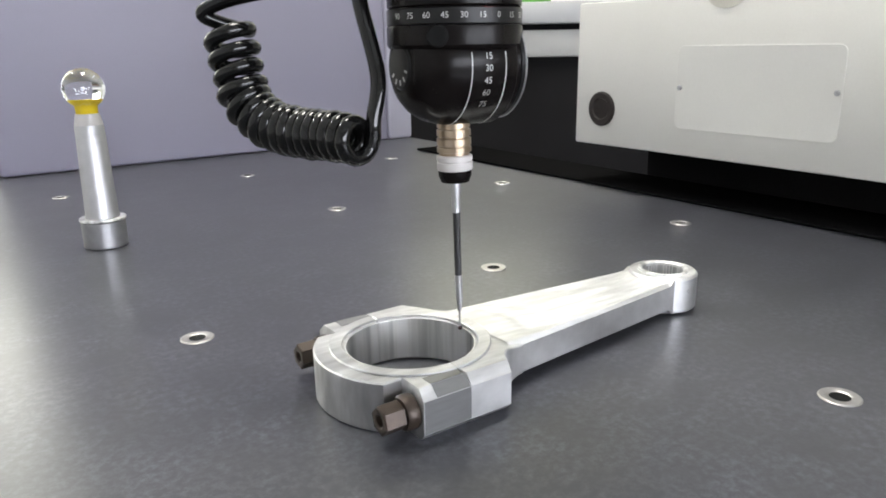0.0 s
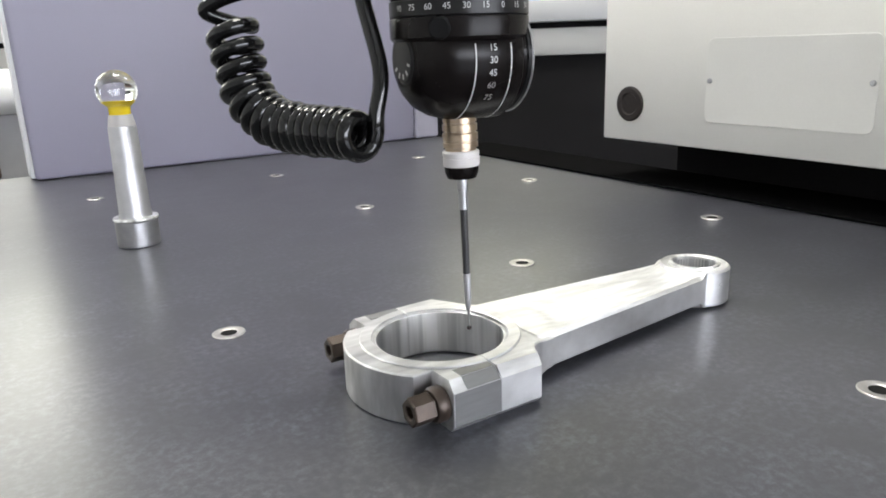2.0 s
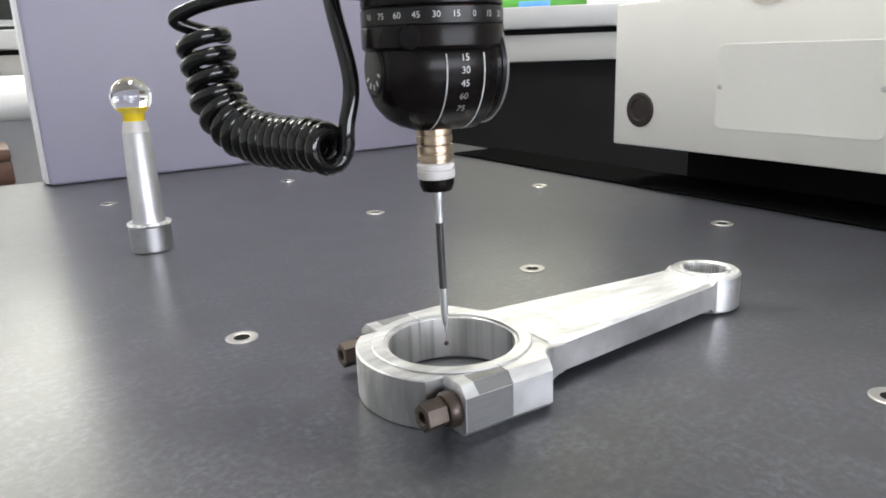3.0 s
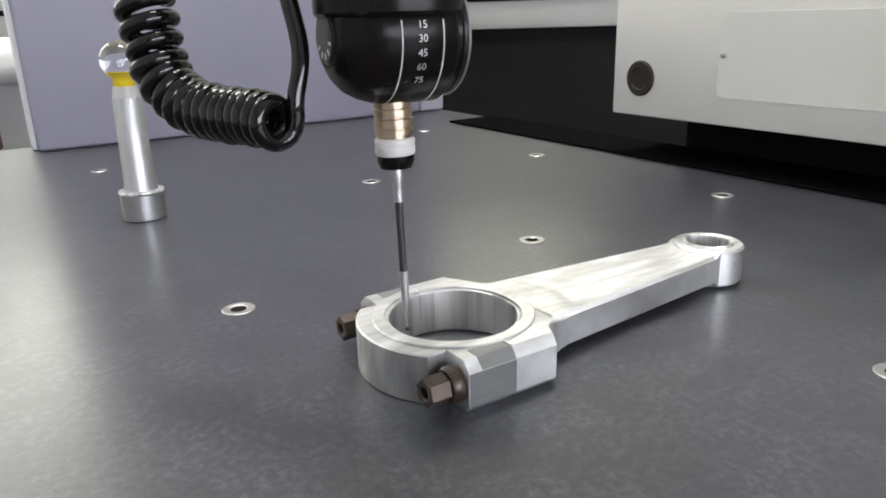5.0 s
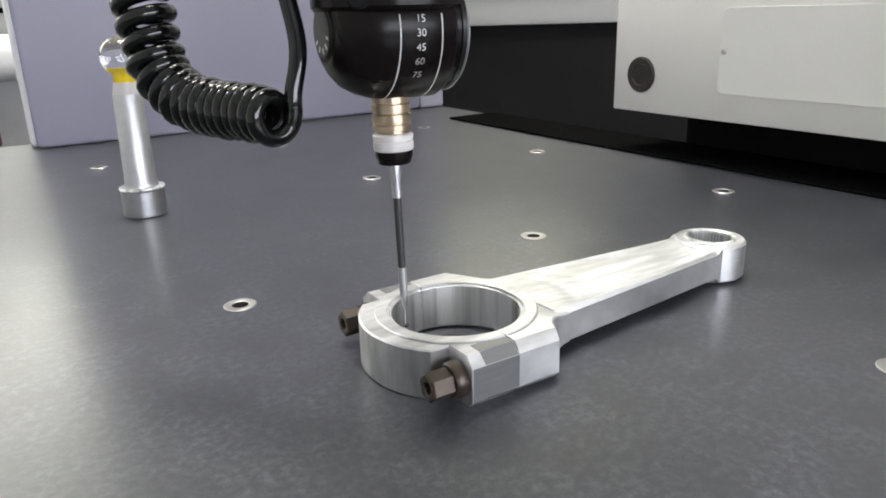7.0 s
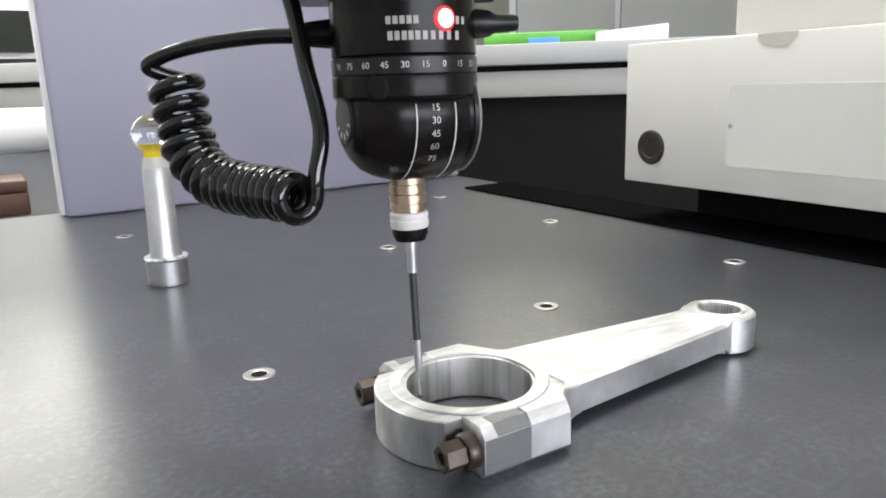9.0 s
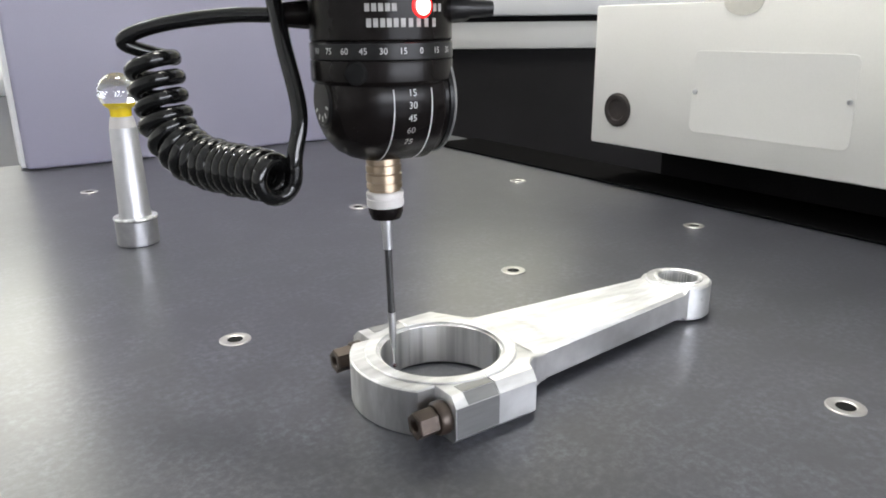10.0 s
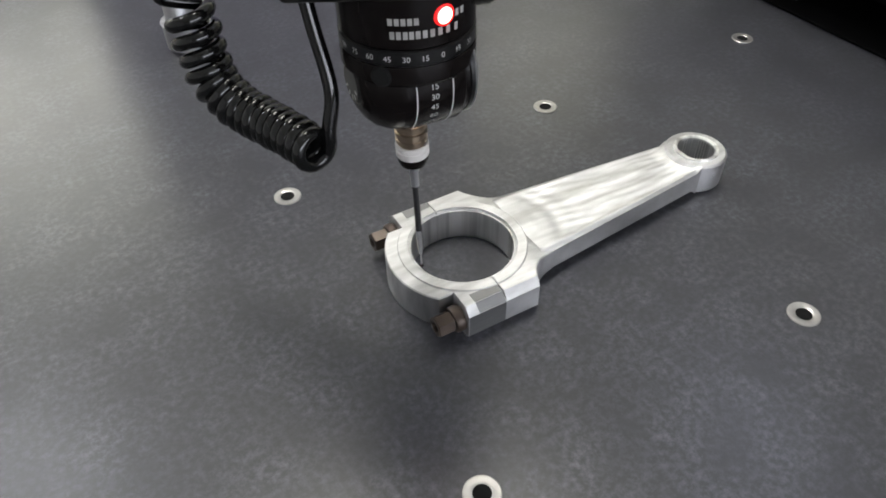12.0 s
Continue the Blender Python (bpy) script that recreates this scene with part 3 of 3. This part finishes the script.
    for a0 in (90.3, -89.7):
        arc = circle(0, 0, R + 0.0004, 48, a0, a0 + 179.4, True) + circle(0, 0, R - 0.0003, 48, a0 + 179.4, a0, True)
        part("bearing_shell", plate(arc, [], 0.0008, T - 0.0006, 0.0), TURNED, rod, "bright bored bearing shell")
    part("bushing", lathe([(0.0098, 0.0008), (0.0098, T), (0.0104, T + 0.0006), (0.0118, T + 0.0006), (0.0120, T - 0.0004)], 48, Matrix.Translation((L, 0, 0))), TURNED, rod, "turned small-end bush")
    # two cap bolts with drilled heads
    for s in (-1, 1):
        m = Matrix.Translation((-0.0196, s * 0.0312, 0.0092)) @ Matrix.Rotation(radians(-90), 4, "Y")
        bolt = part("bolt", lathe([(0, 0), (0.0059, 0), (0.0062, 0.0005), (0.0062, 0.0036), (0.0055, 0.0046), (0, 0.0046)], 32, m), BROWN_BOLT, rod, "brown oxidised bolt")
        bm = plate(circle(0, 0, 0.0051, 6, 15, 375), [circle(0, 0, 0.0021, 16)], 0.0046, 0.0128, 0.0005)
        lathe([(0.0021, 0.0125), (0.0019, 0.009), (0, 0.0085)], 16, bm=bm)
        bm.transform(m)
        part("hex_head", bm, BROWN_BOLT, bolt, "drilled hexagon head", 20)


# ---------------------------------------------------------------- the probe head
HEAD = (0.0285, 0.0995)      # where the head ends up
TURN = -28.3                 # how the head is turned about its axis
BARREL_Z, BARREL_R, BARREL_AZ = 0.1187, 0.0207, 23.5


def round_place(az, z, lift=0.0001, radius=0.0237):
    """Puts flat letters on the head; az: degrees from the front, to the right."""
    def place(x, y, h):
        zz = z + y
        r = radius + lift
        a = radians(az) + x / r
        return Vector((r * math.sin(a), -r * math.cos(a), zz))
    return place


def barrel_place(turn, shift=0.0, lift=0.0001):
    """Puts flat letters on the lying barrel; turn: degrees above its front."""
    c, s = math.cos(radians(BARREL_AZ)), math.sin(radians(BARREL_AZ))

    def place(x, y, h):
        r = BARREL_R + lift
        a = radians(turn) + y / r
        along, out = x + shift, r * math.cos(a)
        return Vector((along * c + out * s, along * s - out * c, BARREL_Z + r * math.sin(a)))
    return place


def bar(w, h, az, z, radius=0.0237, lift=0.0001):
    bm, f = bmesh.new(), round_place(az, z, lift, radius)
    n = 6
    rows = [[bm.verts.new(f(-w / 2 + w * k / n, y, 0)) for k in range(n + 1)] for y in (-h / 2, 0.0, h / 2)]
    for a, b in zip(rows, rows[1:]):
        for k in range(n):
            bm.faces.new((a[k], a[k + 1], b[k + 1], b[k]))
    return bm


def build_head():
    head = thing("probe_head", pose(*HEAD, 0, 0, 0, TURN), "black indexing probe head with coiled cable, stylus in the bore", "probe head")
    lying = Matrix.Rotation(radians(BARREL_AZ), 4, "Z") @ Matrix.Translation((0, 0, BARREL_Z)) @ Matrix.Rotation(radians(90), 4, "Y")
    B = BARREL_R
    bm = lathe([(0, 0.1320), (0.0235, 0.1320), (0.0237, 0.1312), (0.0237, 0.1258), (0.0228, 0.1246), (0, 0.1240)], 64)
    lathe([(0, -0.0214), (0.0085, -0.0214), (0.0102, -0.0210), (0.0135, -0.0192), (0.0165, -0.0164), (0.0187, -0.0125), (0.0201, -0.0078), (B, -0.0035), (B, 0.0120), (B - 0.0006, 0.0130), (B - 0.0018, 0.0136), (B - 0.0018, 0.0150), (0, 0.0150)], 64, lying, bm)
    body = part("swivel_body", bm, BLACK_PLASTIC, head, "glossy black rounded swivel body")
    part("end_plate", lathe([(0, 0.0151), (0.0182, 0.0151), (0.0190, 0.0156), (0.0190, 0.0170), (0.0184, 0.0176), (0, 0.0178)], 64, lying), BLACK_METAL, body, "black end plate of the swivel")
    # Added bright ring; it stands for the desk's reflection along the plate's edge.
    part("edge_glint", lathe([(0.0184, 0.01765), (0.0190, 0.0171), (0.0193, 0.0174), (0.0187, 0.0181)], 64, lying, closed=True), SATIN, body, "thin bright ring for the reflection on the plate's edge")
    part("scale_ring", lathe([(0, 0.1321), (0.0232, 0.1321), (0.0236, 0.1325), (0.0236, 0.1372), (0.0232, 0.1376), (0, 0.1376)], 64), BLACK_METAL, head, "black ring with white degree scale")
    upper = part("upper_body", lathe([(0, 0.1377), (0.0228, 0.1377), (0.0234, 0.1384), (0.0234, 0.1560), (0.0222, 0.1568), (0, 0.1568)], 64), BLACK_PLASTIC, head, "black upper body with red lamp")
    part("mounting_plate", box(-0.036, 0.034, -0.030, 0.030, 0.1570, 0.1640, 0.002, 3), BLACK_METAL, head)
    part("quill", box(-0.030, 0.030, -0.027, 0.027, 0.1642, 0.62, 0.003, 3), CREAM_B, head, "pale square quill of the machine")
    # scale numbers on the ring
    ring = [o for o in head.children if o.name.startswith("scale_ring")][0]
    for az, t in ((-60, "90"), (-45, "75"), (-30, "60"), (-15, "45"), (0, "30"), (15, "15"), (30, "0"), (45, "15"), (60, "30")):
        part("number", written(t, 0.0027, round_place(az, 0.1349, radius=0.0236)), MARK, ring, "white scale number", None)
    # marks on the swivel
    for turn, t in ((9.3, "15"), (-1.5, "30"), (-12.8, "45"), (-24.5, "60"), (-37, "75")):
        part("number", written(t, 0.0031, barrel_place(turn, 0.0008)), MARK if turn > -20 else DIM_MARK, body, "white scale number", None)
    for shift in (-0.0058, 0.0076):
        bm = bmesh.new()
        prev = None
        for k in range(31):
            f = barrel_place(13 - 95 * k / 30, shift)
            row = [bm.verts.new(f(-0.00020, 0, 0)), bm.verts.new(f(0.00020, 0, 0))]
            if prev:
                bm.faces.new((prev[0], prev[1], row[1], row[0]))
            prev = row
        part("scale_line", bm, MARK, body, "white scale line", None)
    disc = part("pivot_disc", lathe([(0, -0.0222), (0.0070, -0.0222), (0.0078, -0.0214), (0.0078, -0.0207)], 32, lying), BLACK_METAL, body, "black pivot disc with dial marks")
    for k in range(5):
        a = radians(-75 + 33 * k)
        m = lying @ Matrix.Translation((0, 0, -0.02225)) @ Matrix.Rotation(a, 4, "Z") @ Matrix.Translation((0.0052, 0, 0))
        part("dial_mark", (lambda q: (q.transform(m), q)[1])(box(-0.0009, 0.0009, -0.0004, 0.0004, -0.0001, 0.0001)), MARK, disc, "white dial mark", None)
    bm = bmesh.new()
    lathe([(0, 0.0012), (0.0030, 0.0012), (0.0036, 0.0006), (0.0036, -0.002)], 24, Matrix.Rotation(radians(-21), 4, "Z") @ Matrix.Translation((0, -0.0235, 0.1285)) @ Matrix.Rotation(radians(90), 4, "X"), bm)
    part("lock_button", bm, HOLE, body, "round black lock button")
    # name bars and lamp
    for z, h, spots in ((0.1476, 0.0024, (-11, -6, -1, 4, 9, 44, 50)), (0.1432, 0.0027, (-10, -5, 0.2, 5, 10, 15.5, 21.5, 28, 35, 43))):
        for az in spots:
            part("letter_bar", bar(0.00150, h * 0.95, az, z, 0.0234), DIM_MARK, upper, "white lettering bar", None)
    # Red halo of the lamp, modelled as a glowing ring.
    bm = lathe([(0.0027, 0.0004), (0.0034, 0.0002), (0.0039, -0.0005), (0.0039, -0.002)], 24, Matrix.Rotation(radians(32), 4, "Z") @ Matrix.Translation((0, -0.0234, 0.1480)) @ Matrix.Rotation(radians(90), 4, "X"))
    part("lamp_halo", bm, LED_HALO, upper, "dim red glowing ring for the lamp's halo")
    bm = lathe([(0, 0.0016), (0.0018, 0.0013), (0.0027, 0.0004), (0.0028, -0.001)], 24, Matrix.Rotation(radians(32), 4, "Z") @ Matrix.Translation((0, -0.0234, 0.1480)) @ Matrix.Rotation(radians(90), 4, "X"))
    part("lamp", bm, LED, upper, "glowing red signal lamp")
    # lever to the right, connector to the left
    bm = lathe([(0, -0.014), (0.0042, -0.014), (0.0046, 0), (0.0042, 0.004), (0.0030, 0.006), (0.0026, 0.0125), (0.0022, 0.0135), (0, 0.0135)], 24, Matrix.Translation((0.0235, -0.002, 0.1475)) @ Matrix.Rotation(radians(90), 4, "Y"))
    part("lock_screw", bm, BLACK_METAL, head, "black locking screw")
    bm = lathe([(0, -0.004), (0.0045, -0.004), (0.0048, 0.002), (0.0042, 0.008), (0.0036, 0.0125), (0, 0.0125)], 24, Matrix.Translation((-0.0215, 0.006, 0.1462)) @ Matrix.Rotation(radians(-90), 4, "Y"))
    part("connector", bm, BLACK_PLASTIC, head, "black cable connector")
    build_cable(head)
    build_probe(head)
    return head


def build_cable(head):
    # straight lead, coil, and riser, as one cable
    axis = smooth_path([(-0.0802, 0.0215, 0.1325), (-0.0794, 0.0205, 0.1276), (-0.0775, 0.0178, 0.1166), (-0.0747, 0.0150, 0.1064), (-0.0663, 0.0097, 0.0988), (-0.0540, 0.0012, 0.0963), (-0.0430, -0.0082, 0.0960), (-0.0345, -0.0168, 0.0951)], 30)
    fr = frames_along(axis, Vector((-1, 0, 0)))
    n = len(fr)
    turns, rad = 17.0, 0.0068
    # even turns over the first stretch, closer over the second
    length = [0.0]
    for a, b in zip(axis, axis[1:]):
        length.append(length[-1] + (b - a).length)
    def wound(phase, hand):
        steps, out = int(turns * 20), []
        for k in range(steps + 1):
            w = k / steps
            d = length[-1] * (w + 0.15 * math.sin(math.pi * w) * (1 - w))
            i = min(range(n), key=lambda q: abs(length[q] - d))
            p, t, u, v = fr[i]
            p = p + t * (d - length[i])
            a = hand * 2 * math.pi * turns * (w - 1) + phase
            out.append(p + (u * math.cos(a) + v * math.sin(a)) * rad * (1.09 - 0.20 * w + 0.03 * math.sin(a * 0.37)))
        return out

    # the last turn leaves the coil on its right-hand side, going up
    best = None
    for hand in (-1, 1):
        for step in range(24):
            ph = step * math.pi / 12
            p, t, u, v = fr[-1]
            end = u * math.cos(ph) + v * math.sin(ph)
            go = (v * math.cos(ph) - u * math.sin(ph)) * hand
            if go.z > 0.3 and (best is None or end.x > best[0]):
                best = (end.x, ph, hand)
    coil = wound(best[1], best[2])
    e = coil[-1]
    rise = smooth_path([coil[-3], e, e + Vector((0.0004, 0.0004, 0.0060)), (-0.0276, -0.0086, 0.1160), (-0.0318, -0.0020, 0.1370), (-0.0350, 0.0025, 0.1540), (-0.0395, 0.0065, 0.1720), (-0.040, 0.008, 0.20)], 8)
    lead = smooth_path([(-0.030, 0.0085, 0.1462), (-0.0355, 0.0110, 0.1462), (-0.050, 0.0135, 0.1463), (-0.070, 0.0175, 0.1444), (-0.0838, 0.0205, 0.1412), (-0.0886, 0.0215, 0.1372), coil[0], coil[2]], 8)
    cable = part("cable", tube(lead, 0.0026, 12), RUBBER, head, "glossy black cable", 80)
    part("coil", tube(coil, 0.0027, 12), RUBBER, cable, "coiled glossy black cable", 80)
    part("riser", tube(rise, 0.0027, 12), RUBBER, cable, "rising glossy black cable", 80)


def build_probe(head):
    # leans a little, so that the tip stands off the axis
    lean = Matrix.Translation((-0.0008, 0, 0.098)) @ Matrix.Rotation(radians(-1.2), 4, "Y") @ Matrix.Translation((0, 0, -0.098))

    def turned(name, prof, mat, parent, label="", n=32):
        return part(name, lathe(prof, n, lean), mat, parent, label)
    probe = turned("probe_body", [(0, 0.1000), (0.0060, 0.1000), (0.0060, 0.0972), (0.0056, 0.0970), (0.0056, 0.0966), (0.0062, 0.0964), (0.0062, 0.0942), (0.0057, 0.0940), (0.0057, 0.0935), (0.0063, 0.0932), (0.0063, 0.0909), (0.0060, 0.0907), (0.0060, 0.0902), (0.0063, 0.0900), (0.0063, 0.0884), (0.0056, 0.0882), (0.0056, 0.0872), (0, 0.0872)], GOLD, head, "gold-toned steel probe body")
    turned("module", [(0, 0.0871), (0.0062, 0.0871), (0.0066, 0.0866), (0.0066, 0.0853), (0.0063, 0.0851), (0.0063, 0.0847), (0.0066, 0.0845), (0.0066, 0.0822), (0.0063, 0.0816), (0, 0.0816)], WHITE_BAND, probe, "white banded stylus module")
    turned("retainer", [(0, 0.0815), (0.0061, 0.0815), (0.0061, 0.0795), (0.0052, 0.0772), (0.0024, 0.0768), (0, 0.0768)], BLACK_PLASTIC, probe, "black retainer ring")
    sty = turned("stylus_holder", [(0, 0.0767), (0.0020, 0.0767), (0.0021, 0.0735), (0.0017, 0.0715), (0.0017, 0.0655), (0, 0.0655)], SATIN, head, "steel stylus holder")
    turned("shaft", [(0, 0.0654), (0.00135, 0.0654), (0.00135, 0.0408), (0, 0.0408)], CARBON, sty, "black carbon-fibre shaft")
    turned("tip_sleeve", [(0, 0.0407), (0.00145, 0.0407), (0.00135, 0.0310), (0.0008, 0.0265), (0.0004, 0.0258), (0.0004, 0.0195), (0, 0.0195)], SATIN, sty, "steel tip sleeve")
    c, r = 0.0190, 0.0009
    turned("ball_tip", [(r * math.sin(math.pi * k / 12), c - r * math.cos(math.pi * k / 12)) for k in range(13)], RUBY, sty, "dark ruby ball tip", 16)


build_room()
build_ceiling_lights()
build_background()
build_machine()
build_desk()
build_inserts()
build_reference_sphere()
build_rod()
probe_head = build_head()


def motions():
    # the head waits by the far wall of the bore, then crosses to the near side
    rows = []
    for t, dx, dy in ((0, 0.0452, 0.0012), (1.0, 0.0446, 0.0012), (1.4, 0.0440, 0.0012), (1.6, 0.0414, 0.001), (2.0, 0.0350, 0.0005), (2.5, 0.0268, 0.0), (3.0, 0.0190, 0.0), (3.2, 0.0161, 0.0), (3.7, 0.0099, 0.0), (4.2, 0.0053, 0.0), (4.8, 0.0021, 0.0), (5.0, 0.0017, 0.0), (5.5, 0.0009, 0.0), (6.0, 0.0001, 0.0), (6.5, 0.0, 0.0), (12, 0.0, 0.0)):
        rows.append((t, pose(HEAD[0] + dx, HEAD[1] + dy, 0, 0, 0, TURN)))
    walk(probe_head, rows)


motions()
